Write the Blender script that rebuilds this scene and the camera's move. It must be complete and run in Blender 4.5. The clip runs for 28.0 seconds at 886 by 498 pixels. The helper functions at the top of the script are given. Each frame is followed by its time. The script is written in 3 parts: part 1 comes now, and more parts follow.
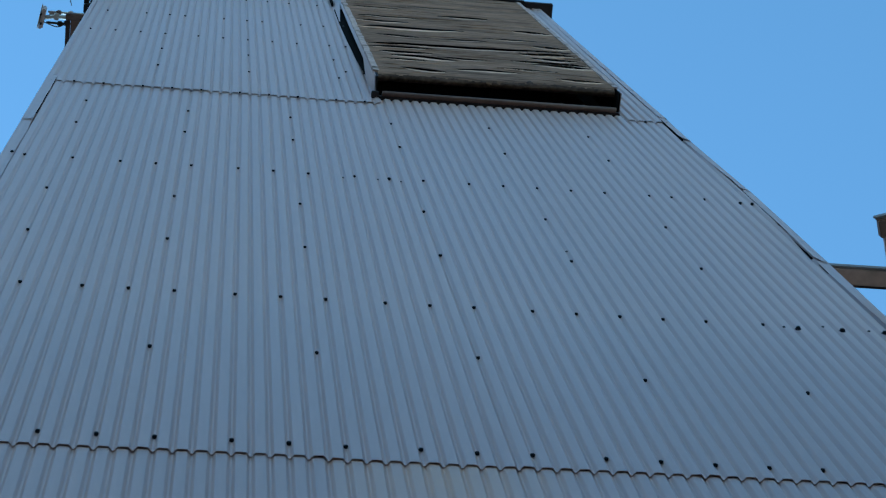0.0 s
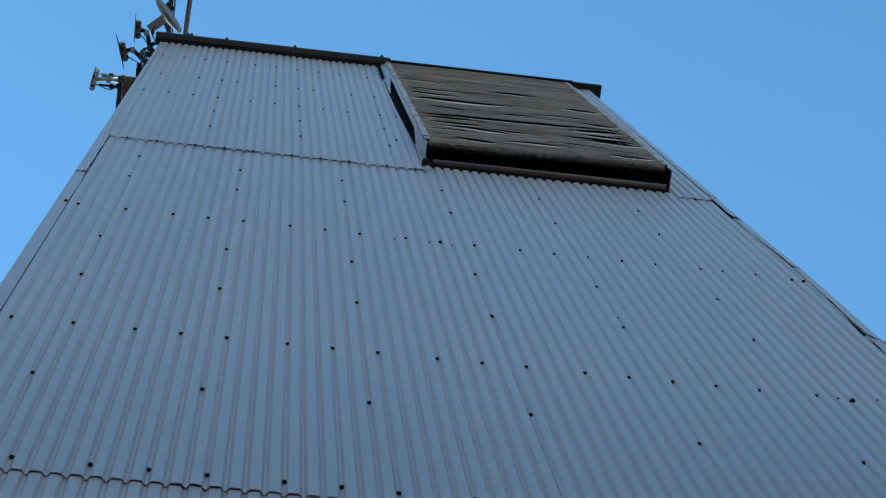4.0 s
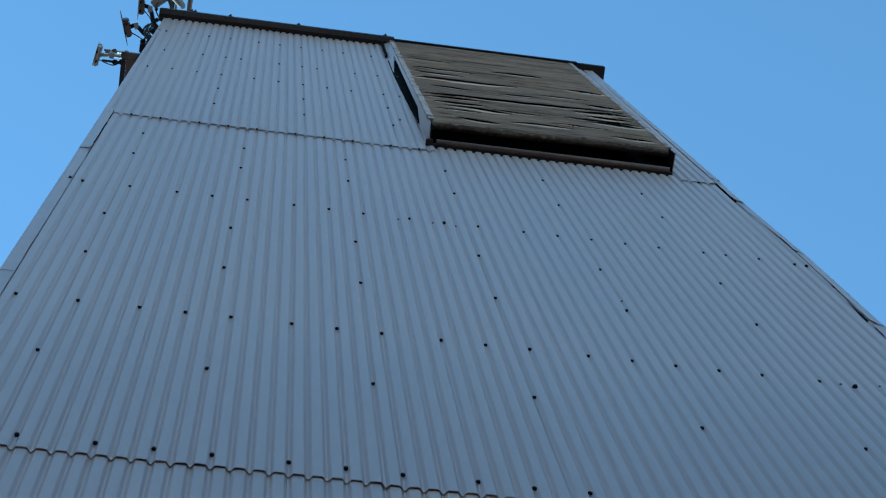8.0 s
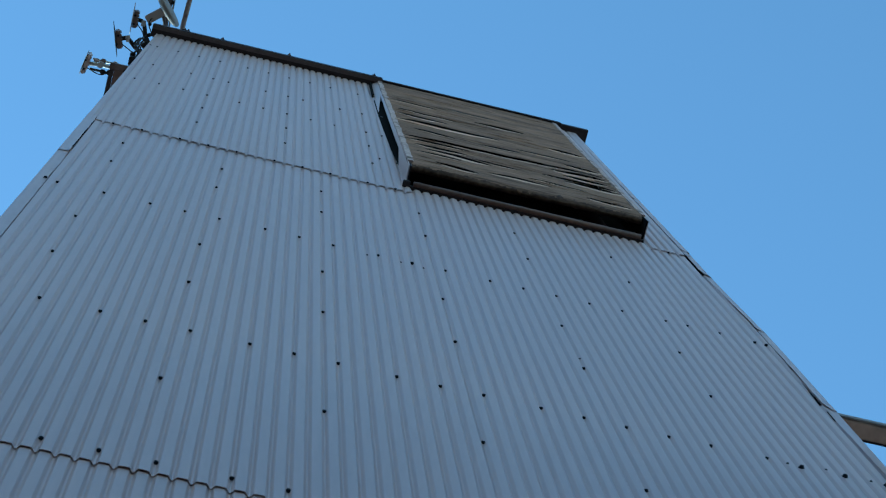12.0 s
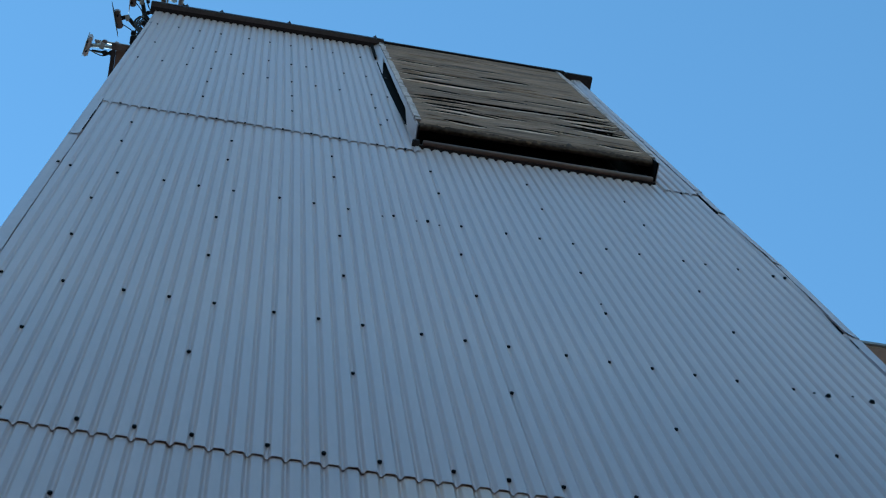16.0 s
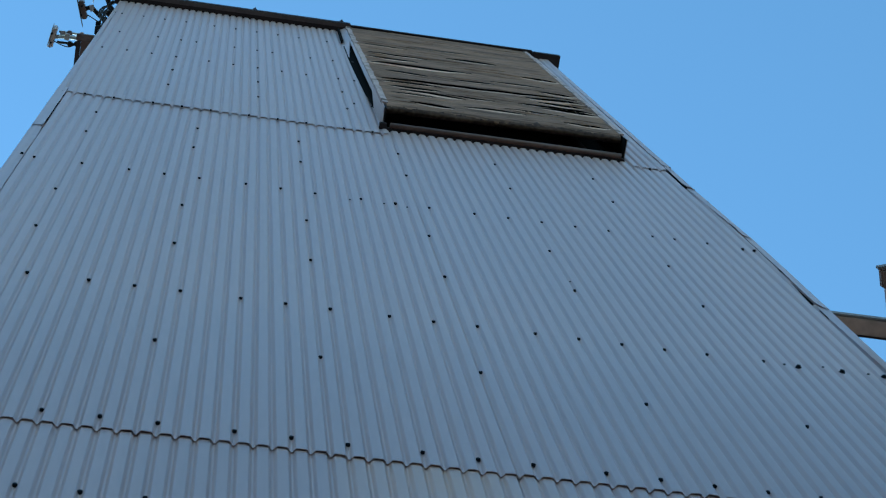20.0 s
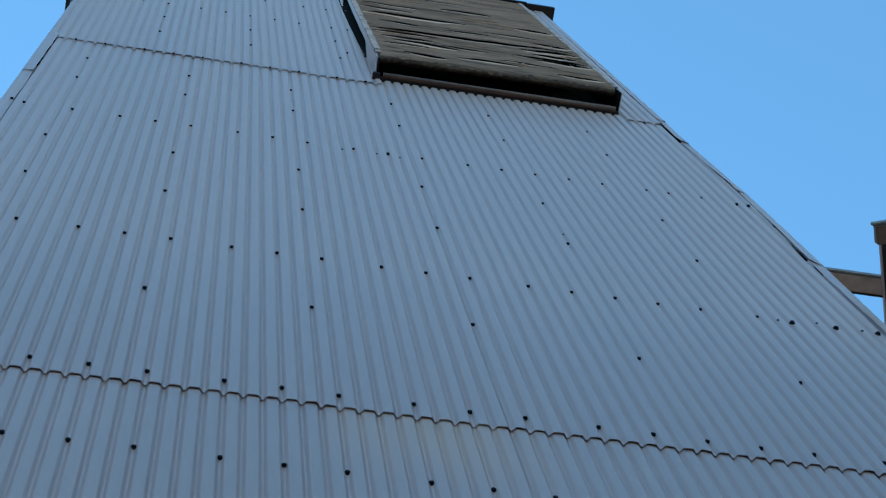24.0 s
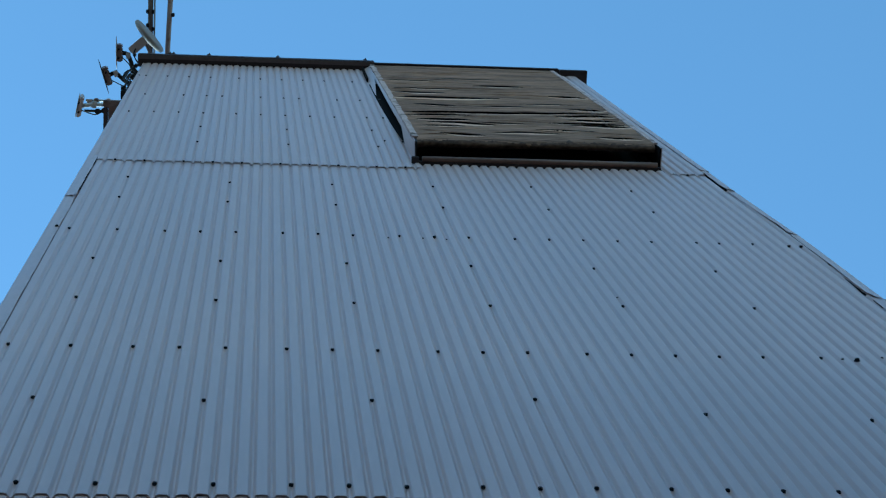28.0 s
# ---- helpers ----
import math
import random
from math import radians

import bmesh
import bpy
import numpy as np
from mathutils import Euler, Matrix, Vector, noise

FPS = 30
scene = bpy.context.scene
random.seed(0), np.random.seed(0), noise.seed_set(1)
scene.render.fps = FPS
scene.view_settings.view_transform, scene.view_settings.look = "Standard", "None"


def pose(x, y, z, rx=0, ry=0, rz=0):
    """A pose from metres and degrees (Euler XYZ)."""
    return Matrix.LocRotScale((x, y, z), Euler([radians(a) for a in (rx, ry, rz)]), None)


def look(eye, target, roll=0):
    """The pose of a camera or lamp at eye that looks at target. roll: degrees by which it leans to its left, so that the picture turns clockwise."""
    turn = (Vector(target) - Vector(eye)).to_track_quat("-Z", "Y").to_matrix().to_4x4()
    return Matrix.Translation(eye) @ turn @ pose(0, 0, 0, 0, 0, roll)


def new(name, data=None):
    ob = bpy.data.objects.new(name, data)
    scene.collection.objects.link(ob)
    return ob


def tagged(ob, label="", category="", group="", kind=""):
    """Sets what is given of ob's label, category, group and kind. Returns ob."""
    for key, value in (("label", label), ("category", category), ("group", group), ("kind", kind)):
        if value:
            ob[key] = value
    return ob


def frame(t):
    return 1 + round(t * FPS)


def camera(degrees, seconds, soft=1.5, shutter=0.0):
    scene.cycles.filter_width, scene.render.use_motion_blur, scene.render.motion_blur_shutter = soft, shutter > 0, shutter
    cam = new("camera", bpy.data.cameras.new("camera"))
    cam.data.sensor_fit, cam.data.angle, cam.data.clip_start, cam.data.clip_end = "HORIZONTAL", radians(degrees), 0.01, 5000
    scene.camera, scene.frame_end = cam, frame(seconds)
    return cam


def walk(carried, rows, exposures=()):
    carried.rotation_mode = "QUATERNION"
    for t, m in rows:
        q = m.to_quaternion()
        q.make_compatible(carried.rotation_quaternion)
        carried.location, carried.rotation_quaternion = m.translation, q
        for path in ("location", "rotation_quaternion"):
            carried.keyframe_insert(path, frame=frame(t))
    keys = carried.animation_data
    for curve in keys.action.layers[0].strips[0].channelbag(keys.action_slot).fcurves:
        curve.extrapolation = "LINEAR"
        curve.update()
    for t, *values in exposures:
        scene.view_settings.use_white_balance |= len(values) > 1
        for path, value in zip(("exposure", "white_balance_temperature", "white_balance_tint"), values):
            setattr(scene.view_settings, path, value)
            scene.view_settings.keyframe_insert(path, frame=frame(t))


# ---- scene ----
cam = camera(26.268, 28.0, soft=1.2)

# seconds, eye, then degrees: turn to the left of +y, climb, lean
PATH = [
    (0, -0.4850, -2.6980, 1.7785, -25.363, 74.023, -20.933),
    (0.5, -0.4393, -2.6850, 1.7714, -25.181, 74.798, -21.924),
    (1, -0.4462, -2.6719, 1.7740, -25.116, 75.111, -22.918),
    (1.5, -0.4781, -2.6526, 1.7474, -26.263, 75.678, -23.454),
    (2, -0.5106, -2.6243, 1.7643, -30.834, 77.899, -25.698),
    (2.5, -0.5468, -2.5819, 1.7448, -32.188, 78.623, -25.938),
    (3, -0.5854, -2.5484, 1.7313, -29.799, 78.006, -23.229),
    (3.5, -0.5891, -2.5271, 1.7481, -26.966, 77.351, -20.396),
    (5.5, -0.5987, -2.4696, 1.8446, -24.626, 76.612, -18.122),
    (6, -0.6032, -2.4858, 1.8446, -25.908, 77.418, -19.333),
    (6.5, -0.6132, -2.5060, 1.8248, -25.234, 76.876, -18.560),
    (7, -0.6209, -2.5147, 1.8027, -24.428, 76.163, -17.618),
    (7.5, -0.6200, -2.5222, 1.7863, -24.548, 76.215, -17.575),
    (8, -0.6236, -2.5222, 1.7808, -24.878, 76.280, -17.702),
    (8.5, -0.6325, -2.4895, 1.7819, -25.642, 76.481, -17.979),
    (9, -0.6365, -2.4588, 1.7930, -26.495, 76.709, -18.248),
    (9.5, -0.6272, -2.4570, 1.7866, -27.084, 76.904, -18.228),
    (10, -0.6152, -2.4653, 1.7632, -27.990, 77.137, -18.085),
    (10.5, -0.6052, -2.4785, 1.7479, -29.222, 77.407, -17.916),
    (11, -0.6111, -2.4653, 1.7575, -30.782, 77.676, -17.973),
    (11.5, -0.6077, -2.4677, 1.7517, -31.222, 77.680, -17.690),
    (12, -0.6145, -2.4668, 1.7386, -31.046, 77.474, -17.496),
    (12.5, -0.6135, -2.4605, 1.7375, -30.662, 77.288, -17.424),
    (14.5, -0.6223, -2.4691, 1.6948, -28.348, 76.718, -17.656),
    (15, -0.6338, -2.4611, 1.6905, -28.038, 76.600, -17.862),
    (15.5, -0.6388, -2.4573, 1.6869, -27.745, 76.513, -17.949),
    (16, -0.6437, -2.4695, 1.6723, -27.731, 76.366, -18.269),
    (16.5, -0.6465, -2.4694, 1.6697, -27.893, 76.250, -18.839),
    (17, -0.6505, -2.4750, 1.6638, -28.139, 76.119, -19.449),
    (17.5, -0.6335, -2.4753, 1.6613, -28.168, 76.040, -19.823),
    (18, -0.6077, -2.4686, 1.6803, -28.159, 76.004, -20.150),
    (18.5, -0.5796, -2.4644, 1.7023, -28.185, 75.986, -20.396),
    (19, -0.5743, -2.4672, 1.6875, -28.595, 75.933, -20.868),
    (19.5, -0.5738, -2.4634, 1.6980, -29.184, 75.886, -21.397),
    (20, -0.5796, -2.4574, 1.6969, -29.661, 75.675, -21.687),
    (20.5, -0.5758, -2.4659, 1.6725, -29.501, 75.215, -21.355),
    (21, -0.5734, -2.4578, 1.6789, -28.910, 74.536, -20.455),
    (21.5, -0.5635, -2.4549, 1.6883, -28.117, 73.695, -19.344),
    (23.5, -0.5673, -2.4036, 1.7714, -27.983, 73.477, -19.282),
    (24, -0.5831, -2.4288, 1.7707, -28.787, 74.237, -20.149),
    (24.5, -0.5638, -2.4246, 1.7848, -29.012, 75.015, -21.196),
    (25, -0.5688, -2.4287, 1.7893, -28.298, 74.983, -21.355),
    (25.5, -0.5653, -2.4285, 1.7968, -27.035, 74.730, -21.047),
    (26, -0.5695, -2.4414, 1.7890, -26.178, 74.679, -21.218),
    (26.5, -0.5646, -2.4690, 1.7769, -26.699, 75.735, -22.634),
    (27, -0.5575, -2.4680, 1.7681, -28.592, 77.436, -25.441),
    (27.5, -0.5396, -2.4596, 1.7530, -29.773, 78.578, -27.527),
    (28, -0.5210, -2.4540, 1.7990, -25.194, 77.042, -23.300),
]


def aim(x, y, z, yaw, climb, lean):
    a, b = radians(yaw), radians(climb)
    ahead = Vector((-math.sin(a) * math.cos(b), math.cos(a) * math.cos(b), math.sin(b)))
    return look((x, y, z), Vector((x, y, z)) + ahead * 10, lean)


EXPOSURE = [(t, stops, kelvin + 60, -18) for t, stops, kelvin in ((0, 0.83, 5080), (3, 0.81, 5080), (7, 0.82, 5100), (10, 0.77, 5110), (12, 0.80, 5120), (15, 0.83, 5120), (18, 0.90, 5160), (21, 0.95, 5200), (24, 1.05, 5210), (25, 1.04, 5210), (26, 1.08, 5220), (27.2, 1.06, 5220), (28, 0.84, 5120))]
walk(cam, [(t, aim(*row)) for t, *row in PATH], EXPOSURE)

# ---- light ----
SUN_ELEVATION, SUN_TURN = radians(40), radians(-24)
world = bpy.data.worlds.new("sky")
world.use_nodes = True
scene.world = world
wn = world.node_tree
sky = wn.nodes.new("ShaderNodeTexSky")
sky.sky_type, sky.sun_disc = "NISHITA", False
sky.sun_elevation, sky.sun_rotation = SUN_ELEVATION, SUN_TURN
sky.air_density, sky.dust_density, sky.ozone_density = 1.0, 0.0, 1.25
wn.links.new(sky.outputs[0], wn.nodes["Background"].inputs[0])
wn.nodes["Background"].inputs[1].default_value = 0.15
toward_sun = Vector((math.sin(SUN_TURN) * math.cos(SUN_ELEVATION), math.cos(SUN_TURN) * math.cos(SUN_ELEVATION), math.sin(SUN_ELEVATION)))
sun = new("sun", bpy.data.lights.new("sun", "SUN"))
sun.data.energy, sun.data.angle, sun.data.color = 2.2, radians(0.5), (1.0, 0.95, 0.88)
sun.matrix_world = look(toward_sun * 60, (0, 0, 0))


# ---- materials ----
def material(name, colour, rough=0.6, metal=0.0, ior=1.5, vary=0.12, fine=60.0, coarse=2.0, bump=0.15, stretch=(1, 1, 1), each=0.0, stain=None, stain_at=0.62, stain_scale=1.5, stain_place=None):
    """A surface with grain and blotches at two scales, an optional stain, and small differences from piece to piece."""
    m = bpy.data.materials.new(name)
    m.use_nodes = True
    t = m.node_tree
    n, link = t.nodes, t.links.new
    out = n["Principled BSDF"]
    out.inputs["Metallic"].default_value, out.inputs["IOR"].default_value = metal, ior
    place = n.new("ShaderNodeTexCoord")
    scale = n.new("ShaderNodeMapping")
    scale.inputs["Scale"].default_value = stretch
    link(place.outputs["Object"], scale.inputs[0])
    big, small = n.new("ShaderNodeTexNoise"), n.new("ShaderNodeTexNoise")
    big.inputs["Scale"].default_value, big.inputs["Detail"].default_value = coarse, 5
    small.inputs["Scale"].default_value, small.inputs["Detail"].default_value = fine, 4
    for tex in (big, small):
        link(scale.outputs[0], tex.inputs["Vector"])
    both = n.new("ShaderNodeMath")
    both.operation = "ADD"
    link(big.outputs[0], both.inputs[0])
    link(small.outputs[0], both.inputs[1])
    ramp = n.new("ShaderNodeMapRange")
    ramp.inputs[1].default_value, ramp.inputs[2].default_value = 0.7, 1.3
    ramp.inputs[3].default_value, ramp.inputs[4].default_value = 1 - vary, 1 + vary
    link(both.outputs[0], ramp.inputs[0])
    bright = ramp.outputs[0]
    if each:
        info = n.new("ShaderNodeObjectInfo")
        own = n.new("ShaderNodeMapRange")
        own.inputs[3].default_value, own.inputs[4].default_value = 1 - each, 1 + each
        link(info.outputs["Random"], own.inputs[0])
        times = n.new("ShaderNodeMath")
        times.operation = "MULTIPLY"
        link(bright, times.inputs[0])
        link(own.outputs[0], times.inputs[1])
        bright = times.outputs[0]
    mix = n.new("ShaderNodeMix")
    mix.data_type, mix.blend_type = "RGBA", "MULTIPLY"
    mix.inputs[0].default_value = 1.0
    mix.inputs[6].default_value = (*colour, 1)
    link(bright, mix.inputs[7])
    paint = mix.outputs[2]
    if stain:
        spot = n.new("ShaderNodeTexNoise")
        spot.inputs["Scale"].default_value, spot.inputs["Detail"].default_value = stain_scale, 6
        link(scale.outputs[0], spot.inputs["Vector"])
        cut = n.new("ShaderNodeMapRange")
        cut.inputs[1].default_value, cut.inputs[2].default_value = stain_at, stain_at + 0.18
        link(spot.outputs[0], cut.inputs[0])
        mask = cut.outputs[0]
        if stain_place:
            # the stain keeps to one blotch: its middle and its half sizes
            spot_at = n.new("ShaderNodeMapping")
            spot_at.vector_type = "TEXTURE"
            spot_at.inputs["Location"].default_value, spot_at.inputs["Scale"].default_value = stain_place
            link(place.outputs["Object"], spot_at.inputs[0])
            blotch = n.new("ShaderNodeTexGradient")
            blotch.gradient_type = "SPHERICAL"
            link(spot_at.outputs[0], blotch.inputs[0])
            only = n.new("ShaderNodeMath")
            only.operation = "MULTIPLY"
            link(mask, only.inputs[0])
            link(blotch.outputs[1], only.inputs[1])
            mask = only.outputs[0]
        over = n.new("ShaderNodeMix")
        over.data_type = "RGBA"
        link(mask, over.inputs[0])
        link(paint, over.inputs[6])
        over.inputs[7].default_value = (*stain, 1)
        paint = over.outputs[2]
    link(paint, out.inputs["Base Color"])
    gloss = n.new("ShaderNodeMapRange")
    gloss.inputs[3].default_value, gloss.inputs[4].default_value = max(rough - 0.1, 0.05), min(rough + 0.1, 1)
    link(big.outputs[0], gloss.inputs[0])
    link(gloss.outputs[0], out.inputs["Roughness"])
    if bump:
        relief = n.new("ShaderNodeBump")
        relief.inputs["Strength"].default_value, relief.inputs["Distance"].default_value = bump, 0.004
        link(small.outputs[0], relief.inputs["Height"])
        link(relief.outputs[0], out.inputs["Normal"])
    return m


CLADDING = material("painted_steel_cladding", (0.484, 0.349, 0.327), 0.34, ior=1.75, vary=0.05, fine=45, coarse=1.1, bump=0.04, stretch=(1, 1, 0.12), each=0.02, stain=(0.40, 0.29, 0.27), stain_at=0.7, stain_scale=1.3)
STAINED = material("stained_steel_cladding", (0.484, 0.349, 0.327), 0.34, ior=1.75, vary=0.05, fine=45, coarse=1.1, bump=0.04, stretch=(1, 1, 0.2), each=0.02, stain=(0.58, 0.385, 0.29), stain_at=0.3, stain_scale=2.2, stain_place=((0.44, 0, 8.62), (0.60, 1, 0.60)))
FLASHING = material("flashing_steel", (0.46, 0.335, 0.32), 0.34, ior=1.75, vary=0.08, fine=30, coarse=2, bump=0.05, stretch=(1, 1, 0.3), each=0.04)
SCREW = material("screw_rubber", (0.010, 0.012, 0.018), 0.75, ior=1.2, vary=0.2, bump=0)
WORN_SCREW = material("weathered_screw", (0.06, 0.056, 0.06), 0.6, vary=0.3, bump=0)
BROWN = material("brown_steel", (0.028, 0.020, 0.022), 0.55, ior=1.35, vary=0.2, fine=30, coarse=3, bump=0.1, each=0.05)
DRIP = material("worn_drip_edge", (0.085, 0.062, 0.062), 0.5, vary=0.25, fine=30, coarse=4, bump=0.1)
SILL = material("weathered_brown_sill", (0.11, 0.056, 0.042), 0.6, vary=0.25, fine=25, coarse=3, bump=0.15)
CANVAS = material("weathered_canvas", (0.218, 0.129, 0.088), 0.9, ior=1.2, vary=0.6, fine=24, coarse=3.0, bump=0.5, stretch=(0.25, 1, 1.6))
# lighter canvas copy: the highlight on fold crests put into colour
LIT_CANVAS = material("canvas_crease_highlight", (0.55, 0.36, 0.27), 0.9, ior=1.2, vary=0.42, fine=24, coarse=3.0, bump=0.5, stretch=(0.25, 1, 1.6))
HEM = material("dark_canvas_hem", (0.075, 0.046, 0.034), 0.85, ior=1.25, vary=0.6, fine=24, coarse=5, bump=0.4)
BATTEN = material("grey_batten", (0.46, 0.335, 0.31), 0.92, vary=0.3, fine=40, coarse=8, bump=0.3, stain=(0.09, 0.055, 0.04), stain_at=0.52, stain_scale=7)
# near-black; mostly stands in for shade in gaps and behind the canvas
DARK = material("near_black", (0.010, 0.009, 0.009), 0.95, ior=1.1, vary=0.2, bump=0)
YARD = material("dusty_yard_asphalt", (0.150, 0.122, 0.096), 0.9, vary=0.15, fine=8, coarse=0.3, bump=0.2)
ROOFING = material("roof_sheet", (0.10, 0.10, 0.11), 0.6, vary=0.15)
BLOCK = material("wall_lining", (0.05, 0.045, 0.04), 0.85, vary=0.1)
GALVANISED = material("galvanised_tube", (0.42, 0.42, 0.43), 0.4, metal=0.6, vary=0.2, fine=30, coarse=6, bump=0.05)
PIPE = material("rusty_painted_tube", (0.07, 0.05, 0.05), 0.6, vary=0.3, fine=40, coarse=9, bump=0.15, stain=(0.12, 0.05, 0.03), stain_at=0.58, stain_scale=14)
RADOME = material("grey_radome", (0.20, 0.17, 0.165), 0.7, vary=0.06, bump=0)
# paler tube copy with rust spots; sunlight on the right rail is in its colour
SUNLIT_PIPE = material("rust_spotted_sunlit_tube", (0.24, 0.175, 0.16), 0.6, vary=0.2, fine=40, coarse=9, bump=0.15, stain=(0.16, 0.06, 0.035), stain_at=0.56, stain_scale=14)
RACK = material("weathered_bracket_steel", (0.12, 0.08, 0.07), 0.65, vary=0.35, fine=30, coarse=6, bump=0.15, stain=(0.05, 0.03, 0.025), stain_at=0.55, stain_scale=9)
PALE = material("sun_bleached_casing", (0.42, 0.34, 0.32), 0.5, vary=0.1, bump=0)
RADIO = material("radio_casing", (0.17, 0.115, 0.10), 0.5, vary=0.1, bump=0)
BLACK = material("black_plastic", (0.018, 0.018, 0.020), 0.8, ior=1.25, vary=0.2, bump=0)
HOUSING = material("brown_housing_sheet", (0.19, 0.115, 0.09), 0.6, vary=0.2, fine=25, coarse=4, bump=0.1)
TIMBER = material("brown_boxed_soffit", (0.46, 0.32, 0.265), 0.7, vary=0.15, fine=20, coarse=3, bump=0.1, stain=(0.30, 0.23, 0.19), stain_at=0.6, stain_scale=4)


# ---- mesh helpers ----
def mesh_of(name, bm, mat, smooth=False):
    me = bpy.data.meshes.new(name)
    bmesh.ops.recalc_face_normals(bm, faces=bm.faces)
    bm.to_mesh(me)
    bm.free()
    me.materials.append(mat)
    if smooth:
        me.polygons.foreach_set("use_smooth", [True] * len(me.polygons))
    return me


def part(name, bm, mat, parent=None, label="", smooth=False):
    ob = new(name, mesh_of(name, bm, mat, smooth))
    if parent:
        ob.parent = parent
    return tagged(ob, label)


def thing(name, place, label, category, group="", kind=""):
    ob = new(name)
    ob.location = place
    ob.empty_display_size = 0.1
    return tagged(ob, label, category, group, kind)


def add_box(bm, lo, hi, bevel=0.0):
    made = bmesh.ops.create_cube(bm, size=1)["verts"]
    lo, hi = Vector(lo), Vector(hi)
    for v in made:
        v.co = Vector([(a + b) / 2 + c * (b - a) for a, b, c in zip(lo, hi, v.co)])
    if bevel:
        edges = list({e for v in made for e in v.link_edges})
        bmesh.ops.bevel(bm, geom=edges, offset=bevel, segments=2, affect="EDGES")


def box(lo, hi, bevel=0.0):
    bm = bmesh.new()
    add_box(bm, lo, hi, bevel)
    return bm


def tube(points, radius, sides=10, bm=None):
    """A round bar along points, closed at its ends."""
    bm = bm or bmesh.new()
    points = [Vector(p) for p in points]
    rings = []
    for i, p in enumerate(points):
        way = (points[min(i + 1, len(points) - 1)] - points[max(i - 1, 0)]).normalized()
        turn = way.to_track_quat("Z", "Y")
        rings.append([bm.verts.new(p + turn @ Vector((radius * math.cos(a), radius * math.sin(a), 0))) for a in (2 * math.pi * k / sides for k in range(sides))])
    for a, b in zip(rings, rings[1:]):
        for k in range(sides):
            bm.faces.new((a[k], a[(k + 1) % sides], b[(k + 1) % sides], b[k]))
    bm.faces.new(rings[0])
    bm.faces.new(rings[-1])
    return bm


def bend(points, steps=6):
    """A smooth line through points."""
    pts = [Vector(p) for p in points]
    pts = [pts[0] * 2 - pts[1], *pts, pts[-1] * 2 - pts[-2]]
    line = []
    for a, b, c, d in zip(pts, pts[1:], pts[2:], pts[3:]):
        for k in range(steps):
            t = k / steps
            line.append(0.5 * (2 * b + (c - a) * t + (2 * a - 5 * b + 4 * c - d) * t * t + (3 * b - a - 3 * c + d) * t ** 3))
    return line + [pts[-2]]


# ---- the ground ----
bm = bmesh.new()
bmesh.ops.create_grid(bm, x_segments=40, y_segments=40, size=1500)
ground = part("ground", bm, YARD, label="dusty grey asphalt yard under the tower")
tagged(ground, category="ground", kind="structure")

# plain unseen walls, added beside the yard to dim light from both sides
for name, lo, hi in (("wall_yard_east", (6.6, -16, 0), (6.9, -1.2, 11.0)), ("wall_yard_west", (-24.3, -36, 0), (-24.0, -3.0, 19.0))):
    tagged(part(name, box(lo, hi), BLOCK, label="unseen plain dark wall added to dim the light"), category="wall", kind="structure")

# ---- the tower ----
PITCH, DEEP = 0.0762, 0.0147
LEFT, RIGHT, BACK, TOP = -1.893, 3.099, 4.6, 23.55
HOOD_L, HOOD_R, HOOD_LOW, HOOD_TOP = 0.700, 2.738, 16.88, 23.42

wall_south = part("wall_south", box((LEFT + 0.02, 0.032, 0), (HOOD_L + 0.05, 0.16, TOP)), BLOCK, label="tall tower wall clad in grey corrugated steel sheets")
tagged(wall_south, category="wall", kind="structure")
part("lining", box((HOOD_R - 0.05, 0.032, 0), (RIGHT - 0.02, 0.16, 16.84)), BLOCK, wall_south)
part("lining", box((HOOD_R - 0.05, 0.032, 16.84), (RIGHT - 0.07, 0.16, TOP)), BLOCK, wall_south)
part("lining", box((HOOD_L + 0.05, 0.032, 0), (HOOD_R - 0.05, 0.16, HOOD_LOW + 0.1)), BLOCK, wall_south)
part("lining", box((HOOD_L + 0.05, 0.032, HOOD_TOP - 0.4), (HOOD_R - 0.05, 0.16, TOP)), BLOCK, wall_south)
for name, lo, hi in (("wall_west", (LEFT, 0.035, 0), (LEFT + 0.12, BACK, TOP)), ("wall_east", (RIGHT - 0.12, 0.035, 0), (RIGHT, BACK, 16.84)), ("wall_east_upper", (RIGHT - 0.14, 0.035, 16.84), (RIGHT - 0.05, BACK, TOP)), ("wall_north", (LEFT + 0.12, BACK - 0.12, 0), (RIGHT - 0.12, BACK, TOP))):
    tagged(part(name, box(lo, hi), CLADDING, label="plain grey steel side wall of the tower"), category="wall", kind="structure")
tagged(part("floor", box((LEFT + 0.12, 0.16, 15.8), (RIGHT - 0.12, BACK - 0.12, 16.0)), DARK, label="dark floor inside the tower head"), category="floor", kind="structure")


def dent(x, z):
    return 0.0022 * noise.noise((x * 1.3, z * 0.45, 3.1)) + 0.0012 * noise.noise((x * 4.0, z * 1.1, 7.7))


def drift(z, shift):
    """The upper sheets stand slightly out of plumb: their ribs lean with height."""
    return shift * max(0.0, z - 16.8)


def rib(c):
    """How far the profile stands out of its valleys at c pitches."""
    off = abs(c - round(c))
    t = min(max((off - 0.022) / 0.236, 0), 1)
    return DEEP * t * t * (3 - 2 * t) + 0.0018 * math.sin(math.pi * off) ** 2


